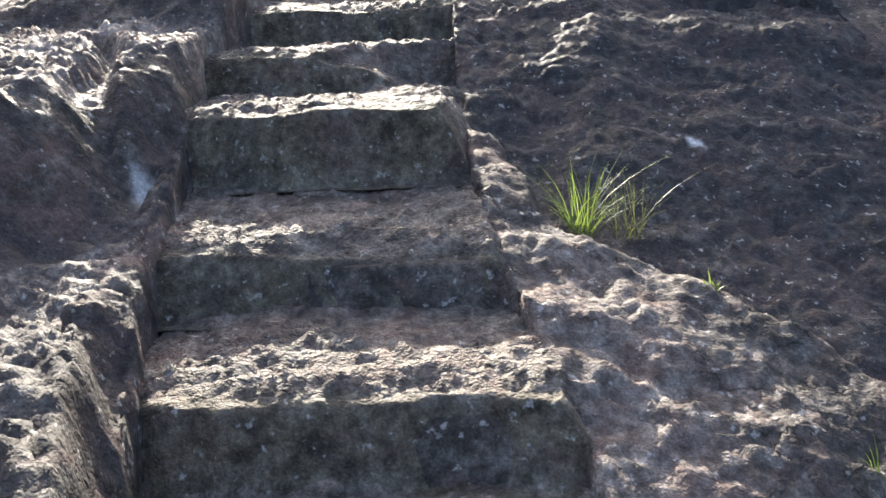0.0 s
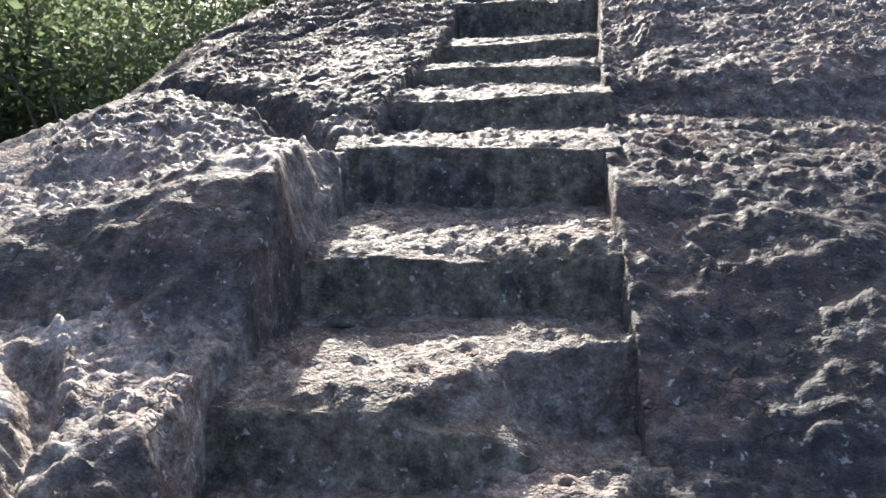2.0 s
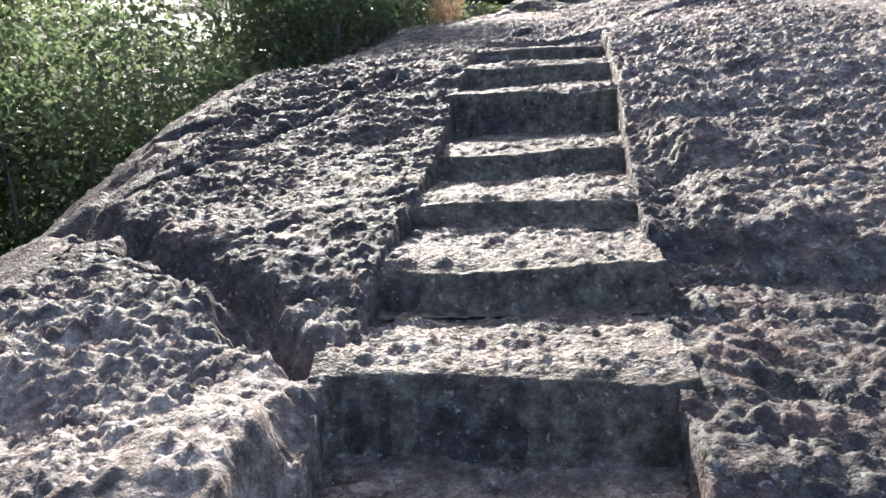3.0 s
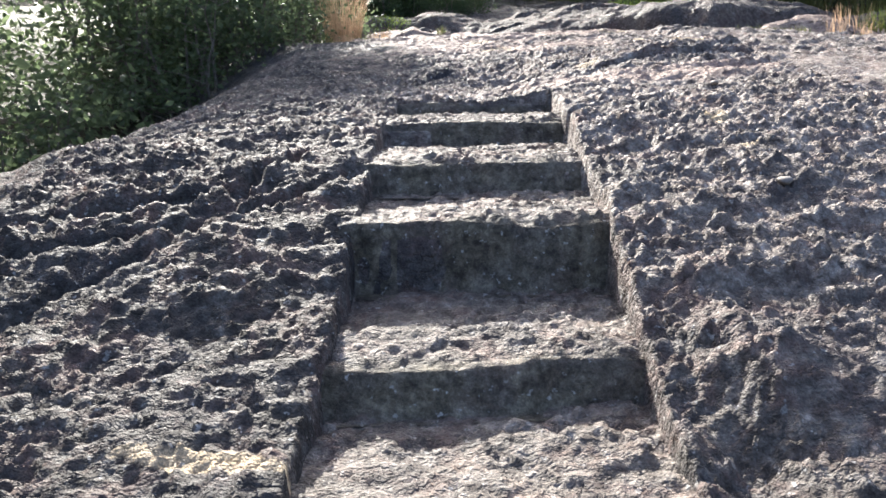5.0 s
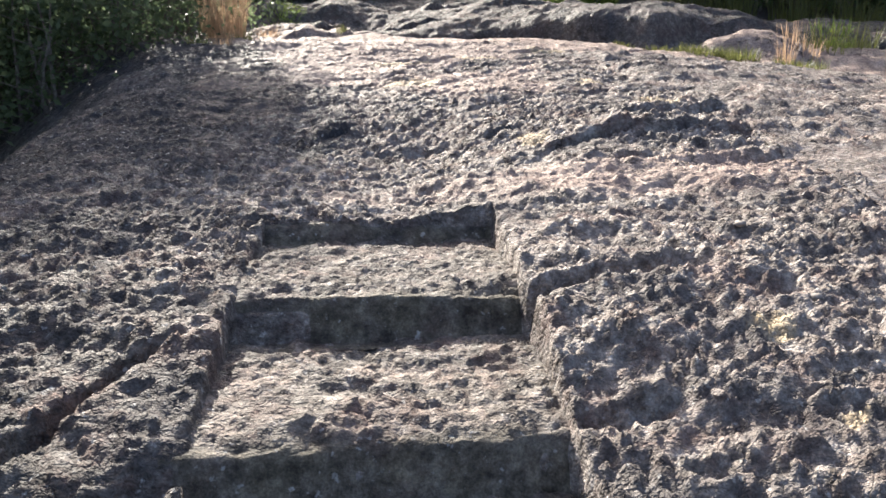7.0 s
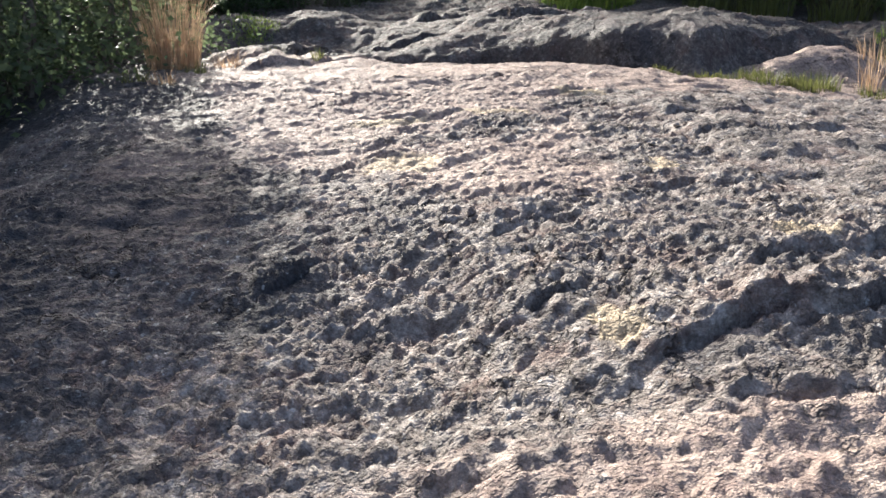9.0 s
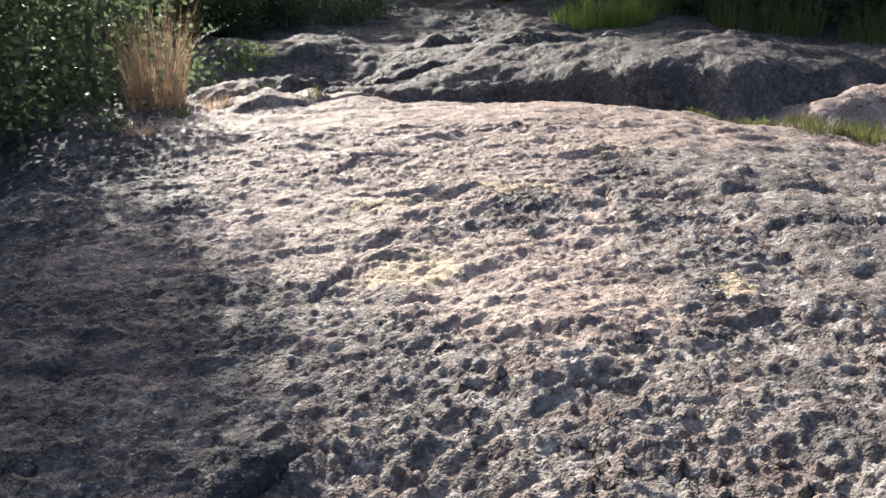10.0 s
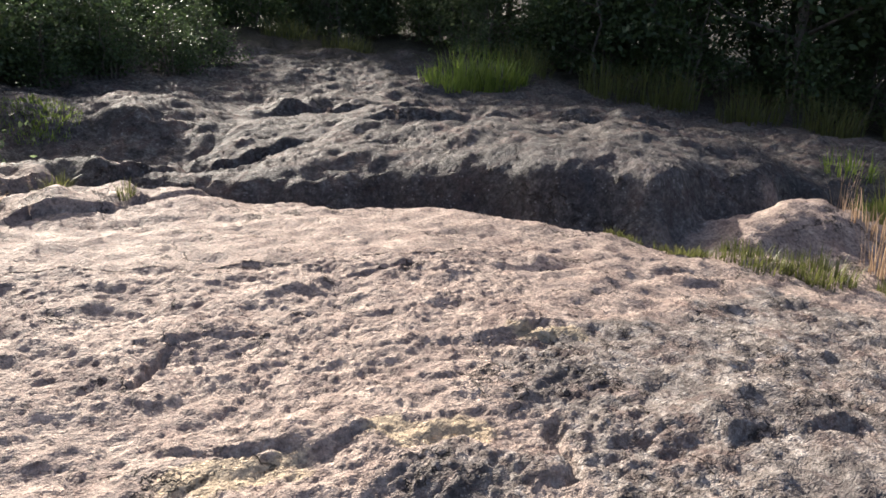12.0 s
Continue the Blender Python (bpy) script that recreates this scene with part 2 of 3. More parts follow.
def broad(x, y):
    """The large form of the hill."""
    z = curve(y, (-60, -16), (-8, -3.2), (-3, -1.3), (0, -0.08), (1, 0.40), (2.05, 0.87), (2.64, 1.14), (3.3, 1.40), (3.9, 1.60), (4.46, 1.85), (5.07, 2.04),
              (5.8, 2.22), (6.45, 2.40), (7.13, 2.66), (7.7, 2.85), (8.43, 3.01), (9.16, 3.11), (10, 3.25), (11, 3.41), (12, 3.58), (13, 3.74),
              (14.2, 3.89), (15.2, 4.02), (16.2, 4.10), (17.2, 4.18), (19, 4.45), (21, 4.85), (25, 5.7), (30, 6.5), (60, 13), (250, 40))
    xr = np.clip(x, 0, 60)
    z = z + 2.2 * (1 - np.exp(-xr / 2.2)) * lin(y, (2, -0.27), (3.6, -0.27), (4.6, -0.12), (5.4, 0.0), (6, 0.03), (7, 0.09), (10, 0.17), (12.4, 0.11), (14, 0.05), (18, 0.02))
    z = z - 0.07 * np.clip(x - 2.6, 0, 4) * smooth(8, 12, y) * (1 - smooth(14.5, 16, y))
    xl = np.clip(-x - 0.3, 0, 60)
    z = z - xl * lin(y, (5, 0.0), (8, 0.03), (10, 0.08), (13, 0.11), (16, 0.05), (20, 0.0))
    edge = lin(y, (0, 1.9), (5, 1.9), (8, 1.8), (11, 1.5), (14, 1.45), (17, 2.2), (20, 4.0))
    over = np.clip(-x - edge, 0, 3.5)
    fall = lin(y, (0, 1.0), (13, 1.0), (17, 0.35), (22, 0.05))
    return z - fall * np.where(over < 1.2, 0.35 * over**2, 0.504 + 0.84 * (over - 1.2))


def right_crest(x):
    """Where the ramp beside the lower steps breaks off into the gully."""
    return lin(x, (0.05, 2.95), (0.12, 2.78), (0.25, 2.5), (0.43, 2.32), (0.65, 2.19), (0.92, 2.04), (1.09, 1.88), (1.5, 1.6), (3, 0.8), (6, -0.6))


def right_side(x, y):
    """The ramp beside the lower steps, and the steep face that rises behind it."""
    ramp_z = lin(y, (-6, -2.3), (-3, -1.2), (0, -0.08), (2.05, 0.78), (2.8, 1.065), (5, 1.9)) - 0.27 * (x - 0.14)
    face_z = lin(y, (-6, -3.2), (0, -0.45), (1.0, 0.08), (1.8, 0.40), (2.4, 0.66), (2.8, 0.91), (3.7, 1.48), (4.1, 1.73), (4.5, 1.82), (5.2, 1.95), (5.45, 2.12), (6, 2.27)) - 0.08 * (x - 0.3)
    back = smooth(0.0, 0.12, y - right_crest(x) + 0.05 * vnoise(x * 6, y * 6, 14))
    return ramp_z + back * (face_z - ramp_z)


def gully_line(x):
    return lin(x, (-3, 17.9), (0.6, 17.1), (2.4, 16.6), (3.2, 15.9), (3.9, 15.6), (4.6, 15.9), (5.9, 16.4), (9, 16.2))


def bareness(x, y):
    """1 where the lichen crust is off and smooth pinkish stone shows."""
    n = fbm(x * 1.1, y * 1.1, 61, 3)
    slab = smooth(11.0, 13.0, y + 0.7 * n) * (1 - 0.9 * smooth(1.2, 1.9, x + 0.3 * n) * (1 - smooth(13.4, 14.3, y + 0.4 * n))) * smooth(-1.5, -0.9, x)
    slab = slab * (1 - 0.9 * smooth(-0.25, 0.05, y + 0.2 * n - gully_line(x)))
    band = lump(x, y, 1.25, 9.35, 0.75, 0.28, 0.9) + lump(x, y, 0.2, 9.5, 0.9, 0.22, 0.5)
    return np.clip(slab + band + 0.35 * n * (slab > 0.2), 0, 1)


def rock_height(x, y):
    """The stone's surface, beside and above the stair."""
    z = broad(x, y)
    nx, ny = x + 0.05 * fbm(x * 3, y * 3, 40, 3), y + 0.05 * fbm(x * 3 + 9, y * 3, 41, 3)
    near = 1 - smooth(30, 60, np.abs(x) + np.abs(y - 8))
    # terraces and a boulder on the low side of the lower steps
    side = 1 - smooth(-0.04, 0.04, nx - left_edge(y) + 0.02)
    front = (ny - 2.3 - 2.0 * (nx + 1.3)) / 2.24
    low = lin(ny, (-2, -0.6), (0, 0.42), (0.9, 0.70), (1.8, 0.80), (2.4, 0.95), (3.4, 1.35), (3.8, 1.6), (4.7, 1.93))
    high = lin(ny, (1.5, 1.10), (1.8, 1.18), (2.4, 1.28), (2.8, 1.38), (3.16, 1.46), (3.42, 1.48), (3.48, 1.53), (3.75, 1.82), (3.88, 1.88), (4.3, 1.92), (4.7, 1.95))
    high = high - (0.20 * smooth(1.1, 1.8, -nx) + 0.07 * smooth(-0.96, -0.80, nx)) * smooth(3.5, 3.9, ny)
    terr = low + smooth(-0.40, 0.0, front) * (high - low) - z
    z = z + side * terr * (1 - smooth(1.6, 2.4, -x)) * (1 - smooth(4.0, 4.6, ny))
    cut = np.maximum(smooth(3.40, 3.48, ny) * (1 - smooth(3.80, 3.95, ny)), smooth(-0.45, -0.36, front) * (1 - smooth(-0.06, 0.02, front)) * (1 - smooth(3.2, 3.4, ny)))
    z = z + side * groove(x, y, (-1.05, 2.35), (-1.35, 3.3), 0.10, 0.06, 0.05, 1)
    z = z + groove(x, y, (-0.82, 4.55), (-2.6, 6.1), 0.14, 0.10, 0.08, 2) + groove(x, y, (-2.5, 5.9), (-0.9, 7.6), 0.05, 0.05, 0.08, 3)
    # the ramp, gully and steep face on the high side of the lower steps, with a shelf above it
    beside = smooth(-0.06, -0.01, x - right_edge(y)) * (1 - smooth(5.3, 5.8, ny)) * (1 - smooth(6, 10, x))
    z = z + beside * (right_side(nx, ny) - z)
    # broken shoulder by the middle steps
    z = z + lump(nx, ny, 0.46, 6.35, 0.09, 0.25, 0.07) - lump(nx, ny, 0.27, 5.9, 0.12, 0.5, 0.08)
    z = z + lip(x, y, (1.0, 4.15), (1.9, 3.9), 0.08, 0.6, 0.06, 8)
    # hollow above the last step, flakes of the slab
    z = z - lump(nx, ny, -0.1, 10.3, 0.62, 0.55, 0.10, 3.0) - lump(nx, ny, -0.5, 11.2, 0.5, 0.8, 0.05)
    for k, (px, py, qx, qy, h, back) in enumerate((
            (0.85, 9.90, 1.42, 10.03, 0.06, 0.3), (1.36, 10.02, 1.98, 9.90, 0.055, 0.3), (1.30, 10.30, 2.10, 10.42, 0.05, 0.35), (0.85, 9.68, 1.75, 9.58, 0.03, 0.2),
            (2.0, 12.08, 3.1, 12.15, 0.10, 0.6), (1.36, 11.36, 1.85, 11.42, 0.06, 0.4), (0.60, 10.34, 0.86, 10.44, 0.05, 0.3),
            (-0.04, 11.92, 0.20, 12.42, 0.045, 0.35), (0.16, 12.36, 0.72, 12.22, 0.05, 0.4), (-0.30, 10.84, -0.02, 11.04, 0.05, 0.3), (-0.05, 11.04, 0.24, 10.80, 0.05, 0.3),
            (0.12, 13.62, 0.27, 14.06, 0.05, 0.4), (0.22, 14.02, 0.68, 14.08, 0.05, 0.5), (0.20, 13.20, 0.70, 13.06, 0.04, 0.3), (0.66, 13.02, 0.95, 13.16, 0.04, 0.3),
            (1.80, 13.80, 2.12, 13.88, 0.05, 0.3), (1.2, 14.72, 1.66, 14.88, 0.04, 0.4), (2.12, 12.72, 2.85, 12.74, 0.08, 0.5), (-0.7, 16.0, 0.7, 16.75, 0.12, 0.7),
            (-1.1, 16.9, 0.3, 17.5, 0.13, 0.8), (0.2, 17.5, 1.6, 18.2, 0.14, 0.9), (2.2, 18.3, 4.4, 18.2, 0.12, 1.0), (1.4, 19.6, 3.8, 20.3, 0.16, 1.2), (4.4, 19.0, 7.5, 18.4, 0.14, 1.2))):
        z = z + lip(x, y, (px, py), (qx, qy), h * (0.95 if py < 10.5 else 0.65 if py < 15 else 0.85), back, 0.03, 10 + k)
    z = z + groove(x, y, (0.30, 8.30), (0.98, 8.42), 0.15, 0.045, 0.03, 4) + groove(x, y, (0.30, 7.72), (0.62, 7.76), 0.05, 0.03, 0.02, 9)
    z = z + sum(groove(x, y, p, q, 0.075, 0.032, 0.03, 5 + k) for k, (p, q) in enumerate((((-0.56, 7.76), (-1.16, 7.25)), ((-1.12, 7.28), (-2.5, 6.85)), ((-0.74, 8.25), (-1.20, 7.46)), ((-1.16, 7.50), (-2.6, 7.05)))))
    z = z - lump(nx, ny, 2.54, 14.73, 0.17, 0.08, 0.06) - lump(nx, ny, 0.36, 10.45, 0.13, 0.3, 0.06)
    z = z + groove(x, y, (1.64, 13.05), (1.46, 12.65), 0.05, 0.02, 0.05, 11)
    # gully behind the hump, with the far rock rising out of it
    g = gully_line(x)
    gy = ny + 0.16 * fbm(x * 1.1, y * 1.1, 60, 3, 0.4)
    z = z - 0.20 * np.exp(-(((gy - g) / 0.30) ** 2)) * smooth(-1.0, 1.5, x)
    rise = lin(x, (-2, 0.0), (0.5, 0.12), (2.0, 0.34), (3.6, 0.52), (4.8, 0.50), (5.9, 0.36), (6.6, 0.12), (9, 0.2))
    z = z + (0.85 * smooth(0.0, 0.22, gy - g) + 0.15 * smooth(0.2, 1.1, gy - g)) * (1 - smooth(1.5, 4.5, gy - g)) * rise
    z = z - lump(nx, ny, 0.1, 18.05, 1.3, 0.6, 0.28) + lump(nx, ny, 5.0, 15.55, 0.75, 0.45, 0.20, 4.0)
    z = z + lump(nx, ny, -0.4, 19.3, 1.2, 0.5, 0.19, 4.0)
    # roughness at several sizes
    z = z + near * (0.10 * fbm(x * 0.55, y * 0.55, 3, 3) + 0.05 * fbm(x * 2.0, y * 3.2, 7, 3)) * smooth(15.6, 17.5, y) + near * 0.02 * fbm(x * 1.7, y * 1.7, 5, 3)
    return z + detail(x, y, (1 - 0.45 * bareness(x, y)) * (1 - 0.45 * beside * (1 - smooth(3.9, 4.4, y))) * (1 - 0.75 * side * cut) * (1 - 0.2 * smooth(10, 12, y))) * near


def detail(x, y, amount=1.0):
    """Knobs, pits and flaking of weathered granite."""
    wx, wy = x + 0.03 * fbm(x * 8, y * 8, 71, 2), y + 0.03 * fbm(x * 8 + 5, y * 8, 72, 2)
    patchy = 0.55 + 0.45 * smooth(-0.5, 0.4, fbm(x * 1.3, y * 1.3, 80, 2))
    knobs = np.abs(fbm(wx * 18, wy * 27, 81, 3, 0.65))
    lumps = np.abs(fbm(wx * 7, wy * 10, 83, 2, 0.5))
    crust = fbm(wx * 32, wy * 40, 85, 2, 0.7)
    flake = fbm(wx * 2.6, wy * 4.4, 90, 3)
    f = flake * 3
    terrace = (np.floor(f) + smooth(0.75, 1.0, f - np.floor(f))) / 3
    g = fbm(wx * 5.5, wy * 11, 95, 2) * 3
    scales = (np.floor(g) + smooth(0.85, 1.0, g - np.floor(g))) / 3
    return amount * patchy * (0.024 * knobs + 0.012 * np.minimum(lumps, 0.7)) + 0.008 * (0.35 + 0.65 * amount) * crust + 0.018 * terrace + 0.016 * scales


def ground_height(x, y):
    """With the stair's trench cut into it; the steps lie in the trench as pieces of their own."""
    z = rock_height(x, y)
    wob = 0.012 * fbm(x * 7, y * 7, 20, 3)
    inside = smooth(-0.008, 0.012, x - left_edge(y) + wob) * smooth(-0.008, 0.012, right_edge(y) - x + wob) * (y < 9.16 + wob)
    tread = np.interp(y, STAIR_Y, STAIR_Z) - 0.06 - 0.26 * smooth(2.3, 2.6, y) * (1 - smooth(3.52, 3.7, y))
    return np.where(inside > 0, z + (np.minimum(tread, z - 0.02) - z) * inside, z)


def axis(lo, hi, a, b, fine, grow=1.16):
    """Grid lines, fine from a to b and wider and wider outside."""
    mid = list(np.arange(a, b, fine))
    left, right, s = [], [], fine
    v = a
    while v > lo:
        s *= grow
        v -= s
        left.append(v)
    s, v = fine, mid[-1]
    while v < hi:
        s *= grow
        v += s
        right.append(v)
    return np.array(left[::-1] + mid + right)


def grid_mesh(name, xs, ys, height, mat, smooth_shade=True):
    gx, gy = np.meshgrid(xs, ys)
    gz = height(gx, gy)
    nx, ny = len(xs), len(ys)
    me = bpy.data.meshes.new(name)
    me.vertices.add(nx * ny)
    me.vertices.foreach_set("co", np.stack([gx, gy, gz], -1).astype(np.float32).ravel())
    i = (np.arange(ny - 1)[:, None] * nx + np.arange(nx - 1)[None, :]).ravel()
    quads = np.stack([i, i + 1, i + nx + 1, i + nx], -1).astype(np.int32)
    me.loops.add(quads.size)
    me.loops.foreach_set("vertex_index", quads.ravel())
    me.polygons.add(len(quads))
    me.polygons.foreach_set("loop_start", np.arange(0, quads.size, 4, dtype=np.int32))
    me.polygons.foreach_set("use_smooth", np.full(len(quads), smooth_shade))
    me.materials.append(mat)
    me.update(calc_edges=True)
    return me


def put_field(me, name, values):
    me.attributes.new(name, "FLOAT", "POINT").data.foreach_set("value", values.astype(np.float32).ravel())


FINE = 0.0115
GX, GY = axis(-160, 160, -2.3, 2.2, FINE, 1.07), axis(-120, 300, 0.4, 15.2, FINE, 1.06)
PATCHES = ((-2.8, 8.6, 15.0, 24.6, 0.032), (2.0, 6.0, 9.6, 15.4, 0.024), (1.9, 9.0, -2.0, 9.9, 0.045), (5.7, 9.0, 9.6, 15.3, 0.05), (-6.0, -2.1, -1.0, 15.3, 0.04))     # finer sheets laid over the wide one: x, x, y, y, spacing


def wide_height(x, y):
    """The wide sheet dips under the finer ones."""
    z = ground_height(x, y)
    dip = 0
    for x0, x1, y0, y1, s in PATCHES:
        dip = np.maximum(dip, smooth(0.12, 0.45, x - x0) * smooth(0.12, 0.45, x1 - x) * smooth(0.12, 0.45, y - y0) * smooth(0.12, 0.45, y1 - y))
    return z - 0.35 * dip - 0.004


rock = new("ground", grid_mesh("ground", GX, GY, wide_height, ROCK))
tagged(rock, "grey and pinkish weathered granite slope with pits and flakes", "rock ground", kind="structure")


def put_stains_and_shade(me, mx, my):
    """Where bare stone, buff and pale lichen, leaf litter and painted shade lie."""
    mw = 0.06 * fbm(mx * 6, my * 6, 33, 3)
    put_field(me, "bare", bareness(mx, my))
    buff = sum(lump(mx + mw, my - mw, cx, cy, rx, ry, 1.0, 4.0) for cx, cy, rx, ry in (
        (0.87, 10.06, 0.08, 0.13), (1.63, 11.58, 0.12, 0.06), (1.70, 10.42, 0.12, 0.08), (0.45, 13.0, 0.26, 0.08), (0.40, 12.15, 0.24, 0.14), (1.95, 13.78, 0.16, 0.06),
        (1.0, 7.55, 0.05, 0.05), (0.98, 7.95, 0.07, 0.07), (-1.15, 5.35, 0.10, 0.04), (-0.95, 6.0, 0.2, 0.03), (1.15, 13.05, 0.2, 0.08)))
    put_field(me, "buff", np.clip(buff, 0, 1))
    put_field(me, "pale", np.clip(lump(mx + mw, my + mw, -0.93, 2.36, 0.045, 0.05, 1.0, 4.0) + lump(mx + mw, my + mw, 0.95, 3.0, 0.04, 0.03, 1.0, 4.0), 0, 1))
    # the last lump paints sunlight on the ramp as lighter crust
    worn = smooth(5.5, 9.0, my + 4 * mw + 1.6 * np.clip(mx, -1.2, 1)) * (1 - 0.65 * smooth(15.8, 16.8, my)) + smooth(0.75, 0.95, -mx + mw) * (1 - smooth(4.5, 5.1, my)) + lump(mx + 2 * mw, my, 0.42, 1.6, 0.3, 0.9, 0.8)
    # terrace and boulder faces: their shade painted in by using the dark crust
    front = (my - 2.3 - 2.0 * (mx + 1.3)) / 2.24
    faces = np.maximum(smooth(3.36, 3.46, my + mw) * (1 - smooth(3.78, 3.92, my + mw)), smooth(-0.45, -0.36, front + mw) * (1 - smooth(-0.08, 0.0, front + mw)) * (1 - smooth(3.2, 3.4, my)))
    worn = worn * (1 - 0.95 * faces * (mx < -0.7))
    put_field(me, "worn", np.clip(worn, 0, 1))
    n = fbm(mx * 1.6, my * 1.6, 35, 4)
    put_field(me, "smoothed", np.clip(np.maximum(0.45 * bareness(mx, my), 0.85 * (1 - smooth(4.5, 7.0, my))), 0, 1))
    shade_edge = lin(my, (7.0, -1.9), (8.5, -1.3), (9.8, -0.45), (10.6, -0.2), (11.2, 0.0), (12.0, 0.05), (12.7, -0.5), (14.2, -0.85), (16.5, -1.0))
    # shade, with some stain, painted dark below bushes, on gully face and steep face
    put_field(me, "shade_stain", smooth(-0.08, 0.16, shade_edge - mx + 0.22 * n) * smooth(8.6, 10.2, my + n) * (1 - smooth(15.5, 16.3, my)) * (0.6 + 0.4 * smooth(-0.5, 0.3, n))
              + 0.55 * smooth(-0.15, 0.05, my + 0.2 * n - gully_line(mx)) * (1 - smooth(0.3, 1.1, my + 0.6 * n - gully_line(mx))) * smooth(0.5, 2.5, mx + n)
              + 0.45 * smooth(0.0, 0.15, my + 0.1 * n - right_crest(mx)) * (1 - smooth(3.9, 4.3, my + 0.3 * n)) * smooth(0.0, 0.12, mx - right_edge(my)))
    put_field(me, "cracked", 0.25 + 0.75 * smooth(8.5, 10.5, my))
    put_field(me, "soil", np.clip(smooth(23.5, 26, my + mx * 0.25 + 12 * mw) + smooth(3.2, 4.5, -mx + 8 * mw) + smooth(9.5, 11, mx + 8 * mw), 0, 1))


put_stains_and_shade(rock.data, *np.meshgrid(GX, GY))
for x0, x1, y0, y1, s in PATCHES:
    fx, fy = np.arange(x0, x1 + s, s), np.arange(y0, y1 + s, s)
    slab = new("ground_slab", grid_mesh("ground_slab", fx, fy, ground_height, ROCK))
    put_stains_and_shade(slab.data, *np.meshgrid(fx, fy))
    tagged(slab, "uneven pinkish-grey granite slabs with ledges and cracks", "rock ground", kind="structure")


def step_height(k):
    y0, z0, y1, z1 = STEPS[k]
    def h(x, y):
        yy = y + 0.025 * fbm(x * 4, x * 0 + k, 10 + k, 3) + 0.008 * fbm(x * 20, y * 20, 30, 2)
        z = np.interp(yy, STAIR_Y, STAIR_Z)
        if k + 1 < len(STEPS):      # the tread runs level in under the next riser
            z = np.minimum(z, STEPS[k + 1][1])
        # worn lip of the tread
        if k == 6:      # front broken away along a slanting crack
            back = lin(x, (-0.60, 3.15), (-0.32, 3.40), (0.05, 3.54)) + 0.03 * vnoise(x * 9, y * 9, 4)
            z = z - np.minimum((0.04 + 0.15 * smooth(-0.38, -0.05, x)) * smooth(-0.60, -0.40, x) * (1 - smooth(-0.07, 0.03, y - back)), np.maximum(z - STEPS[5][3] - 0.01, 0))
        if 2 < k < 7:   # shoulder worn down to the ramp beside it
            z = np.minimum(z, right_side(np.maximum(x, right_edge(y)), y) - 0.015 + 1.25 * np.clip(right_edge(y) + 0.03 - x + 0.05 * vnoise(x * 8, y * 8, 6), 0, 2))
        worn = (1.9 if k == 4 else 1.0) * np.exp(-((yy - y1) / 0.07) ** 2)
        z = z - worn * 0.025 * (0.7 + 0.6 * vnoise(x * 3, x * 0, 50 + k))
        tread = smooth(-0.01, 0.06, yy - y1)
        return z + (0.12 + 0.50 * tread) * detail(x, y) - 0.006
    return h


def build_steps():
    for k, (y0, z0, y1, z1) in enumerate(STEPS):
        top = STEPS[k + 1][0] if k + 1 < len(STEPS) else y1 + 0.03
        xs = np.arange(left_edge((y0 + y1) / 2) - 0.06, right_edge((y0 + y1) / 2) + 0.06, 0.011)
        ys = np.arange(y0 - 0.06, top + 0.06, 0.011)
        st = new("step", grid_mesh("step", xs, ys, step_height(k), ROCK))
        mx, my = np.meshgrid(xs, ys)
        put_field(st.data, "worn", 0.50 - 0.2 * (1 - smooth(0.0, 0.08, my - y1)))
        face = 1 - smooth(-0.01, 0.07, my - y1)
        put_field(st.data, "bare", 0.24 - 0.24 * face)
        # green-brown tone, much stronger on the riser than on the tread
        put_field(st.data, "olive_tone", 0.15 + 0.75 * face)
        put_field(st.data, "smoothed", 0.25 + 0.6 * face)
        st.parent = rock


build_steps()

# ---------------------------------------------------------------- plants
def mesh_from(name, verts, faces, mat):
    me = bpy.data.meshes.new(name)
    me.from_pydata([tuple(v) for v in verts], [], faces)
    me.materials.append(mat)
    me.polygons.foreach_set("use_smooth", [True] * len(me.polygons))
    me.update()
    return me


def part(name, me, parent, label=""):
    ob = new(name, me)
    ob.parent = parent
    if label:
        ob["label"] = label
    return ob


def ground_z(x, y):
    return float(ground_height(np.array([float(x)]), np.array([float(y)]))[0])


def ground_zs(xs, ys):
    return ground_height(np.array(xs, float), np.array(ys, float))


def blade(verts, faces, base, lean, height, width, droop, rng, segs=5):
    """One tapered, bent blade of grass."""
    i0 = len(verts)
    side = Vector((-lean.y, lean.x, 0)).normalized() if lean.length > 1e-4 else Vector((1, 0, 0))
    for s in range(segs + 1):
        t = s / segs
        c = Vector(base) + Vector((lean.x, lean.y, 0)) * height * (t * 0.35 + t * t * droop) + Vector((0, 0, height * (t - 0.45 * droop * t * t)))
        w = width * (1 - t) ** 0.7 * 0.5
        verts += [c - side * w, c + side * w]
        if s:
            a = i0 + 2 * s
            faces.append((a - 2, a - 1, a + 1, a))


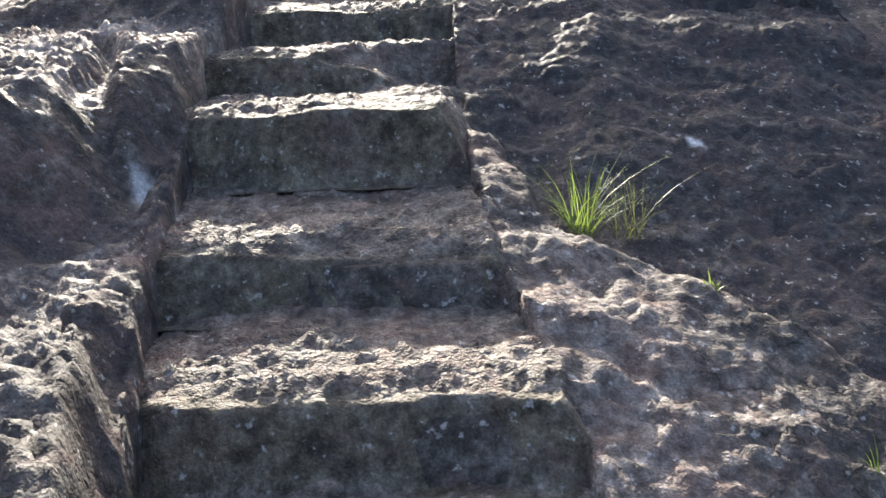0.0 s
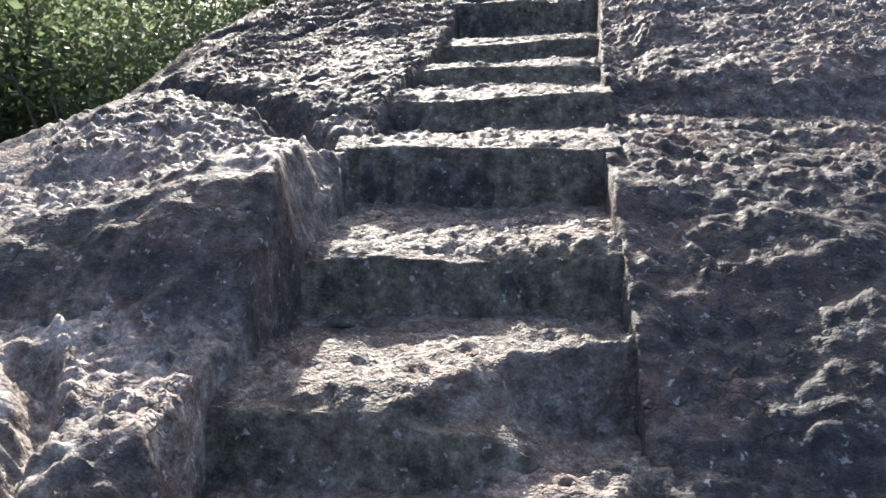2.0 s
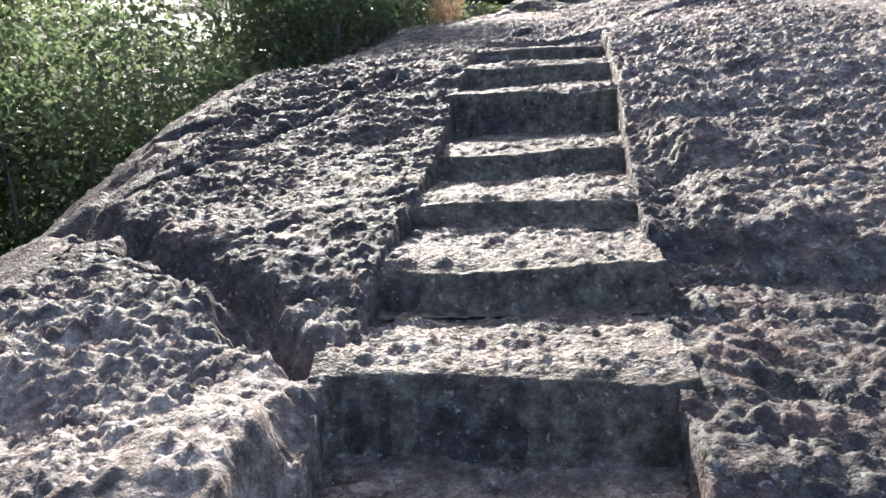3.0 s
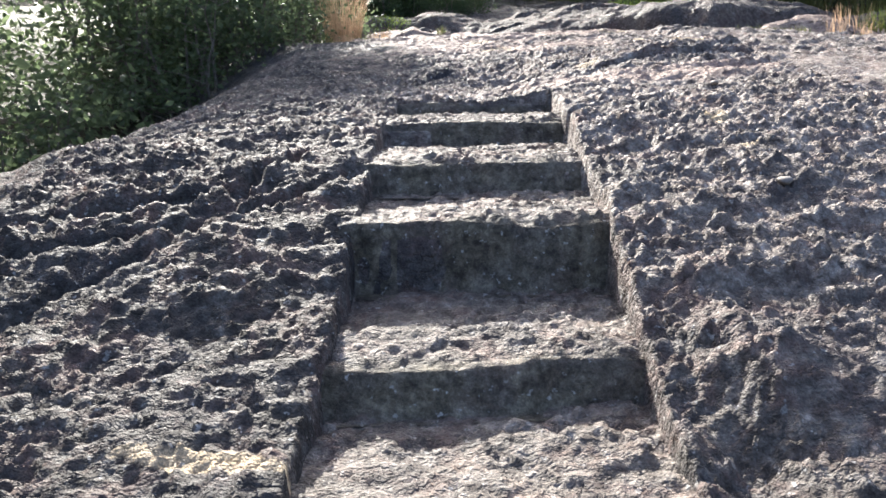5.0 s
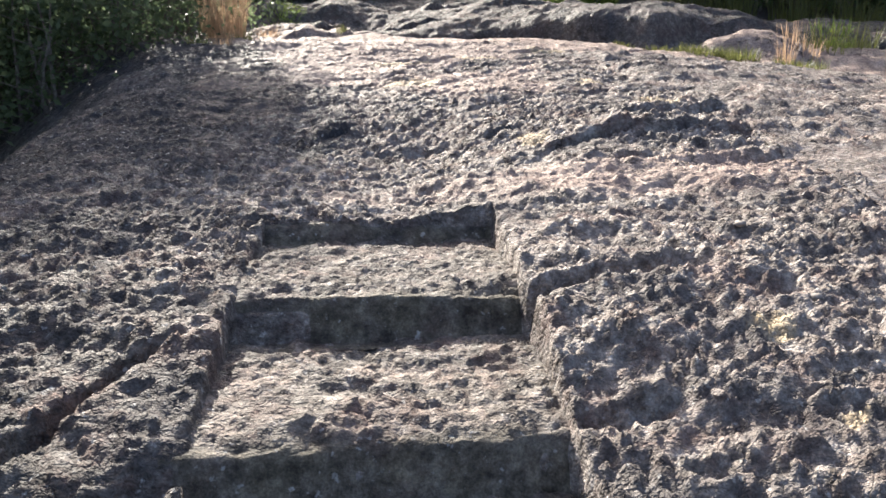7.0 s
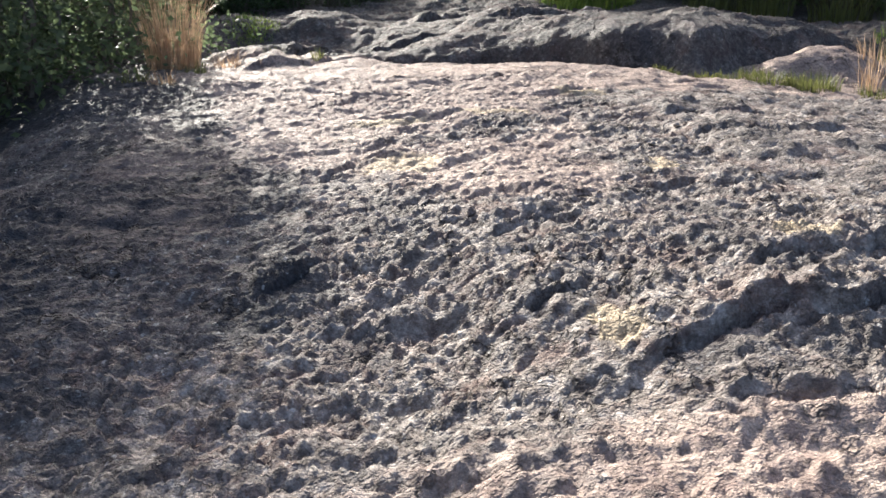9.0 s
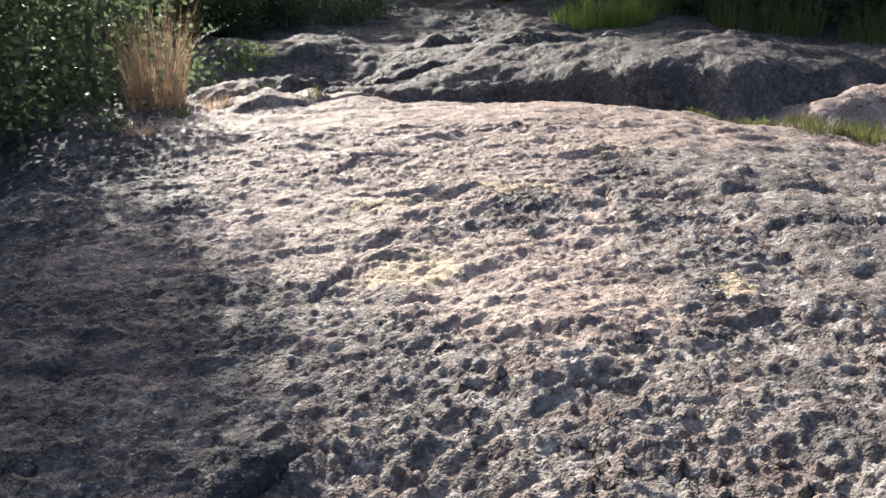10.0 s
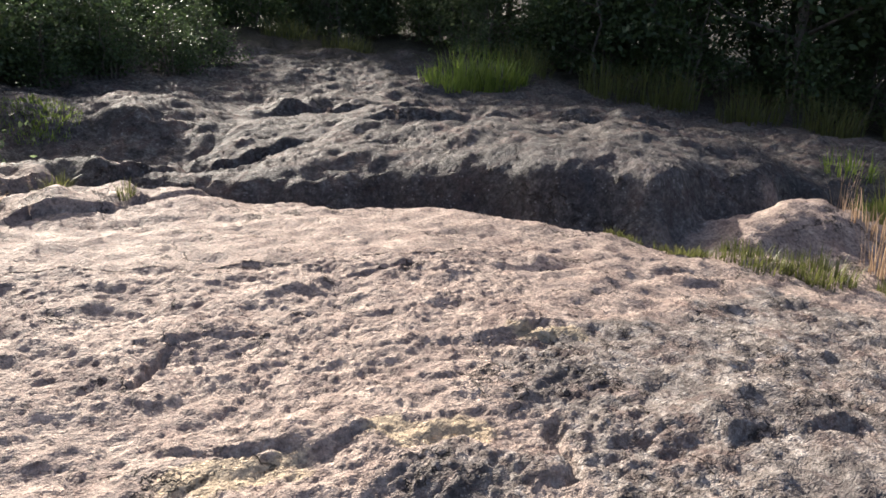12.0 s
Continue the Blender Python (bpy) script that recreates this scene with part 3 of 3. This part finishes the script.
def grass_blades(n, radius, height, width, seed, x, y, spread=0.6):
    """Blades of a tuft that stands at x, y: a list of (verts, faces)."""
    rng = random.Random(seed)
    at = []
    for _ in range(n):
        a, r = rng.uniform(0, 2 * math.pi), radius * math.sqrt(rng.random())
        at.append((r * math.cos(a), r * math.sin(a), a))
    zs = ground_zs([x] + [x + p[0] for p in at], [y] + [y + p[1] for p in at])
    out = []
    for (bx, by, a), z in zip(at, zs[1:]):
        verts, faces = [], []
        lean = Vector((math.cos(a + rng.gauss(0, 0.8)), math.sin(a + rng.gauss(0, 0.8)), 0)) * spread * rng.uniform(0.2, 1.2)
        blade(verts, faces, (bx, by, z - zs[0] - 0.01), lean, height * rng.uniform(0.25, 1.1), width * rng.uniform(0.7, 1.3), rng.uniform(0.1, 0.9), rng)
        out.append((verts, faces))
    return out


def joined(blades):
    verts, faces = [], []
    for v, f in blades:
        faces += [tuple(i + len(verts) for i in q) for q in f]
        verts += v
    return verts, faces


def tube(verts, faces, pts, radii, sides=7):
    i0 = len(verts)
    for k, (p, r) in enumerate(zip(pts, radii)):
        d = (pts[min(k + 1, len(pts) - 1)] - pts[max(k - 1, 0)]).normalized()
        u = d.orthogonal().normalized()
        v = d.cross(u)
        for s in range(sides):
            a = 2 * math.pi * s / sides
            verts.append(p + (u * math.cos(a) + v * math.sin(a)) * r)
        if k:
            for s in range(sides):
                a, b = i0 + (k - 1) * sides + s, i0 + (k - 1) * sides + (s + 1) % sides
                faces.append((a, b, b + sides, a + sides))


def leaf(verts, faces, c, size, rng):
    """A pointed leaf of two folded halves."""
    d = Vector((rng.gauss(0, 1), rng.gauss(0, 1), rng.gauss(-0.2, 0.7))).normalized()
    u = d.orthogonal().normalized()
    u.rotate(Matrix.Rotation(rng.uniform(0, 6.28), 3, d))
    w = d.cross(u)
    i = len(verts)
    verts += [c, c + d * size * 0.5 + u * size * 0.28 + w * size * 0.08, c + d * size, c + d * size * 0.5 - u * size * 0.28 + w * size * 0.08]
    faces += [(i, i + 1, i + 2), (i, i + 2, i + 3)]


def plant_meshes(seed, height, spread, trunk_r, leaves, leaf_size, limbs, low=0.35, stems=1):
    """Trunk mesh with limbs, and a crown of many leaves grouped in clumps."""
    rng = random.Random(seed)
    trunks, lv, lf = [], [], []
    tips = []
    for s in range(stems):
        tv, tf = [], []
        trunks.append((tv, tf))
        foot = Vector((rng.uniform(-1, 1), rng.uniform(-1, 1), 0)) * (0.3 * spread if stems > 1 else 0)
        foot.z = -0.3
        lean = Vector((rng.gauss(0, 0.12), rng.gauss(0, 0.12), 1))
        n = 7
        pts = [foot + lean * height * k / (n - 1) * rng.uniform(0.95, 1.05) + Vector((rng.gauss(0, 0.03), rng.gauss(0, 0.03), 0)) * height * 0.6 for k in range(n)]
        tube(tv, tf, pts, [trunk_r * (1 - 0.85 * k / (n - 1)) for k in range(n)])
        for _ in range(max(1, limbs // stems)):
            t = rng.uniform(low, 1.0)
            k = min(int(t * (n - 1)), n - 2)
            p = pts[k].lerp(pts[k + 1], t * (n - 1) - k)
            a = rng.uniform(0, 2 * math.pi)
            ln = spread * rng.uniform(0.5, 1.0) * (1.15 - 0.6 * t)
            mid = p + Vector((math.cos(a), math.sin(a), 0.35)) * ln * 0.5
            end = p + Vector((math.cos(a + rng.gauss(0, 0.3)), math.sin(a + rng.gauss(0, 0.3)), rng.uniform(0.2, 0.8))) * ln
            tube(tv, tf, [p, mid, end], [trunk_r * 0.35 * (1.1 - t * 0.6), trunk_r * 0.22, trunk_r * 0.06], 5)
            tips += [end, mid.lerp(end, 0.5), mid]
    for _ in range(leaves):
        c = rng.choice(tips)
        r = spread * 0.22
        lp = c + Vector((rng.gauss(0, r), rng.gauss(0, r), rng.gauss(0, r * 0.75)))
        if lp.z > 0.02 * height:
            leaf(lv, lf, lp, leaf_size * rng.uniform(0.6, 1.3), rng)
    return trunks, lv, lf


def plant(name, seed, height, spread, trunk_r, leaves, leaf_size, limbs, mat, label, category, low=0.35, stems=1, group=""):
    trunks, lv, lf = plant_meshes(seed, height, spread, trunk_r, leaves, leaf_size, limbs, low, stems)
    ob = tagged(new(name), label, category, group)
    for tv, tf in trunks:
        part("trunk" if stems == 1 else "stem", mesh_from("trunk", tv, tf, BARK), ob)
    part("crown", mesh_from("crown", lv, lf, mat), ob)
    return ob


def stand(ob, x, y, turn=0.0, size=1.0):
    ob.matrix_basis = pose(x, y, ground_z(x, y), 0, 0, turn) @ Matrix.Scale(size, 4)
    return ob


def copy_at(ob, x, y, turn, size):
    c = copy_thing(ob, pose(x, y, ground_z(x, y), 0, 0, turn))
    c.scale = (size, size, size)
    return c


# dense dark wood behind the slab
WOOD = "dark leafy tree standing at the wood's edge"
trees = [
    stand(plant("tree", 1, 7.0, 2.6, 0.13, 7000, 0.17, 26, LEAF, WOOD, "tree", 0.2, group="trees of the wood"), 16, 33),
    stand(plant("tree", 2, 6.0, 2.4, 0.10, 7000, 0.16, 26, LEAF, WOOD, "tree", 0.1, group="trees of the wood"), 9, 30),
    stand(plant("tree", 3, 7.5, 3.0, 0.14, 8000, 0.18, 28, LEAF, WOOD, "tree", 0.25, group="trees of the wood"), 13, 27),
]
rng = random.Random(5)
for k in range(60):
    a = -38 + 100 * (k % 30) / 29 + rng.uniform(-2, 2)
    d = (23 if k < 30 else 29) + rng.uniform(-1.0, 3) + (5 if a < 5 else 0) - (4 if a > 25 else 0)
    low = -30 < a < 10
    d += 4 if low else 0
    x, y = d * math.sin(radians(a)), 5 + d * math.cos(radians(a))
    copy_at(trees[k % 3], x, y, rng.uniform(0, 360), rng.uniform(0.5, 0.65) if low else rng.uniform(0.7, 1.0))

VALLEY = "green leafy tree on the valley slope, haze painted into its leaves"
valley = [
    stand(plant("tree", 5, 6.5, 2.7, 0.12, 8000, 0.15, 28, LEAF_HAZED, VALLEY, "tree", 0.1, group="trees of the valley"), -9.5, 9.5),
    stand(plant("tree", 6, 7.2, 2.9, 0.13, 8000, 0.15, 28, LEAF_HAZED, VALLEY, "tree", 0.12, group="trees of the valley"), -10.5, 14.5),
]
for k in range(44):     # the low side
    a, d = -104 + 1.6 * k + rng.uniform(-1, 1), 12 + (k % 3) * 4 + rng.uniform(-1.0, 2.0)
    copy_at(valley[k % 2], d * math.sin(radians(a)) - 1, 4 + d * math.cos(radians(a)), rng.uniform(0, 360), rng.uniform(0.8, 1.1))

# undergrowth shrubs
shrubs = [
    stand(plant("shrub", 11, 1.5, 0.9, 0.03, 4500, 0.075, 22, LEAF_HAZED, "dense green shrub at the foot of the wood", "shrub", 0.02, 5, "shrubs"), 3.0, 27),
    stand(plant("shrub", 12, 1.9, 1.0, 0.03, 4500, 0.085, 24, LEAF, "dense dark shrub at the foot of the wood", "shrub", 0.02, 5, "shrubs"), 6.0, 26),
]
for k in range(34):     # along the upper edge of the rock
    t = k / 33
    x, y = lin(t, (0, -4.5), (0.25, -0.5), (0.5, 3.0), (0.75, 8.0), (1, 13.5)), lin(t, (0, 22.5), (0.25, 25.5), (0.5, 26.8), (0.75, 23.5), (1, 17.0))
    copy_at(shrubs[k % 2], float(x) + rng.uniform(-0.4, 0.4), float(y) + rng.uniform(0, 2.2), rng.uniform(0, 360), rng.uniform(0.8, 1.3))
for x, y, s in ((-1.9, 23.2, 0.8), (-3.0, 22.0, 1.0), (-4.2, 21.0, 1.2), (-5.5, 20, 1.4), (-3.0, 24.2, 1.1), (-0.5, 23.8, 0.6), (-6, 23.5, 1.4)):
    copy_at(shrubs[1], x, y, rng.uniform(0, 360), s)

for k in range(22):     # dark scrub on the far rock's low side
    t = (k + 0.5) / 22
    copy_at(shrubs[1], -1.6 + 2.7 * t - rng.uniform(0.0, 2.6), 20.6 + 4.8 * t + rng.uniform(-0.3, 0.5), rng.uniform(0, 360), rng.uniform(0.45, 0.8))
for x, y, k in ((-3.6, 20.4, 0.75), (-2.9, 20.9, 0.7), (-2.2, 20.6, 0.6), (-1.6, 21.2, 0.65), (-0.9, 21.0, 0.5), (-0.2, 21.6, 0.5), (0.4, 22.1, 0.5), (-1.2, 22.0, 0.75), (-2.6, 21.8, 0.8), (0.9, 22.9, 0.5)):
    copy_at(shrubs[1], x, y, rng.uniform(0, 360), k)
pale = stand(plant("tree", 4, 7.5, 2.4, 0.14, 6000, 0.17, 22, LEAF, "tall tree with a bare grey trunk at the wood's edge", "tree", 0.55, group="trees of the wood"), 8.8, 23.2)

# bushes at the slab's low edge
bush = stand(plant("bush", 21, 1.8, 1.15, 0.03, 3600, 0.085, 30, LEAF_HAZED, "leafy green bush growing at the edge of the slab", "bush", 0.02, 7, "bushes at the edge"), -2.5, 15.9)
for x, y, s in ((-2.15, 17.3, 0.9), (-3.3, 14.7, 1.0), (-3.3, 17.0, 1.2), (-4.4, 15.6, 1.3), (-2.6, 18.6, 0.9), (-4.6, 13.4, 1.2), (-5.8, 14.6, 1.5), (-6.5, 12, 1.5), (-5.2, 17.5, 1.5), (-7.8, 9.5, 1.6), (-8.5, 13, 1.8), (-6.4, 7.5, 1.3), (-9.5, 6.5, 1.7)):
    copy_at(bush, x, y, rng.uniform(0, 360), s)
tall = stand(plant("small_tree", 37, 6.0, 1.7, 0.07, 9000, 0.11, 30, LEAF_HAZED, "slender tree with a high crown behind the bushes", "tree", 0.62, group="slender trees"), -2.85, 18.9, 0, 0.74)
for x, y, turn, size in ((-3.6, 18.3, 140, 0.72), (-4.6, 19.6, 40, 0.8), (-5.6, 17.6, 300, 0.74)):
    copy_at(tall, x, y, turn, size)


# grasses
def tuft(name, x, y, n, radius, height, width, mat, seed, label, spread=0.6, single=False):
    ob = tagged(new(name), label, "grass", "grass tufts")
    ob.matrix_basis = pose(x, y, ground_z(x, y))
    blades = grass_blades(n, radius, height, width, seed, x, y, spread)
    if single:
        for v, f in blades:
            part("blade", mesh_from("blade", v, f, mat), ob)
    else:
        part("blade_mass", mesh_from("blade_mass", *joined(blades), mat), ob)["kind"] = "stuff"
    return ob


CREVICE = "small yellow-green grass tuft growing in a rock crevice"
tuft("grass_tuft", 0.44, 2.58, 80, 0.045, 0.30, 0.0032, GRASS, 1, CREVICE, 1.3, True)
tuft("dry_grass_tuft", 0.60, 2.56, 40, 0.05, 0.28, 0.0028, GRASS_OLIVE, 7, "thin grey-green grass tuft growing in a rock crevice", 1.2, True)
tuft("grass_sprout", 0.72, 2.1, 8, 0.03, 0.05, 0.008, GRASS, 8, "tiny yellow-green sprout in a rock crevice", 0.8, True)
tuft("grass_sprout", 0.95, 1.60, 12, 0.03, 0.10, 0.006, GRASS, 9, "tiny yellow-green sprout in a rock crevice", 0.8, True)
tuft("dry_grass", -1.42, 16.7, 520, 0.27, 1.25, 0.006, GRASS_DRY, 2, "tall dry tan grass beside the bush", 0.42)
tuft("grass_cushion", -0.75, 18.95, 800, 0.36, 0.09, 0.010, GRASS, 3, "low yellow-green grass cushion on a ledge", 0.7)
for k, (x, y, h) in enumerate(((4.2, 21.7, 0.35), (4.6, 22.0, 0.75), (5.0, 22.2, 0.85), (5.4, 22.4, 0.7), (5.8, 22.6, 0.55))):
    tuft("grass_clump", x, y, 150, 0.33, h, 0.02, GRASS, 4 + 60 * k, "bright green grass clump on the far rock", 0.7)
for k, (x, y, r, h) in enumerate(((3.45, 15.45, 0.16, 0.09), (3.75, 15.15, 0.2, 0.12), (4.1, 14.85, 0.25, 0.15), (4.45, 14.6, 0.25, 0.2), (5.0, 14.2, 0.3, 0.16))):
    tuft("gully_grass", x, y, 380, r, h, 0.009, GRASS_OLIVE, 40 + k, "short olive grass along the gully", 0.7)
tuft("gully_grass", 6.6, 16.0, 300, 0.25, 0.2, 0.01, GRASS, 50, "short green grass on the rock edge", 0.6)
for k, (x, y, n, h, mat) in enumerate(((7.9, 16.0, 220, 0.75, GRASS), (8.4, 16.4, 220, 0.8, GRASS), (7.3, 17.1, 120, 0.3, GRASS), (6.3, 15.7, 120, 0.4, GRASS_OLIVE), (6.9, 16.0, 140, 0.5, GRASS_OLIVE), (5.7, 15.3, 60, 0.35, GRASS_DRY))):
    tuft("edge_grass", x, y, n, 0.3, h, 0.012, mat, 130 + k, "loose tuft of long grass on the rock's upper edge", 0.8)
for k, (x, y) in enumerate(((-1.15, 16.05), (-0.85, 16.4), (-1.6, 15.55), (-1.3, 15.2), (-0.45, 16.9))):
    tuft("weed_tuft", x, y, 70, 0.12, 0.2, 0.009, (GRASS_OLIVE, GRASS_DRY)[k % 2], 110 + k, "sparse dull weeds at the foot of the bush", 0.9)
tuft("grass_tuft", 0.05, 16.5, 60, 0.06, 0.16, 0.008, GRASS_OLIVE, 51, "thin olive grass tuft in a rock crack", 0.5)
for k, (x, y, h) in enumerate(((6.4, 23.4, 0.5), (7.4, 22.3, 0.6), (8.1, 21.6, 0.7), (8.9, 20.6, 0.6), (9.5, 19.6, 0.6), (10.2, 18.6, 0.5), (2.6, 25.4, 0.35), (3.5, 24.6, 0.3))):
    tuft("tall_grass", x, y, 320, 0.5, h * 1.3, 0.014, GRASS_OLIVE, 70 + k, "tall dull-green grass at the foot of the wood", 0.7)
tuft("dry_grass", 5.1, 14.7, 40, 0.12, 0.55, 0.008, GRASS_DRY, 90, "thin reddish dry stalks by the gully", 0.6)
tuft("dry_grass", 6.3, 16.2, 30, 0.10, 0.6, 0.007, GRASS_DRY, 91, "thin tan dry stalks on the rock edge", 0.4)


def pebble(seed, size):
    """A small rounded, slightly flattened stone."""
    bm = bmesh.new()
    bmesh.ops.create_icosphere(bm, subdivisions=2, radius=size)
    for w in bm.verts:
        n = noise.noise(w.co / size * 1.3 + Vector((seed * 7.1, 0, 0)))
        w.co *= 1 + 0.25 * n
        w.co.z *= 0.6
    me = bpy.data.meshes.new("pebble")
    bm.to_mesh(me)
    bm.free()
    me.polygons.foreach_set("use_smooth", [True] * len(me.polygons))
    me.materials.append(PEBBLE)
    return me


PEBBLE, pt, pb = material("pale_pebble", 0.7, 0.3)
pt.links.new(ramp(pt, noise_tex(pt, pt.nodes.new("ShaderNodeNewGeometry").outputs["Position"], 60, 5, 0.7), (0.35, (0.16, 0.14, 0.125)), (0.65, (0.36, 0.32, 0.285))), pb.inputs["Base Color"])
for k, (x, y, r) in enumerate(((2.05, 12.30, 0.022), (2.30, 12.15, 0.018), (1.75, 11.95, 0.016), (1.2, 8.6, 0.022), (0.95, 7.2, 0.028), (1.15, 8.05, 0.022), (-0.1, 11.5, 0.018), (-0.6, 13.2, 0.03), (-0.75, 13.0, 0.022))):
    st = tagged(new("stone", pebble(k, r)), "small pale rounded stone lying on the rock", "stone", "loose stones")
    st.matrix_basis = pose(x, y, ground_z(x, y) + r * 0.3, 0, 0, 40 * k)
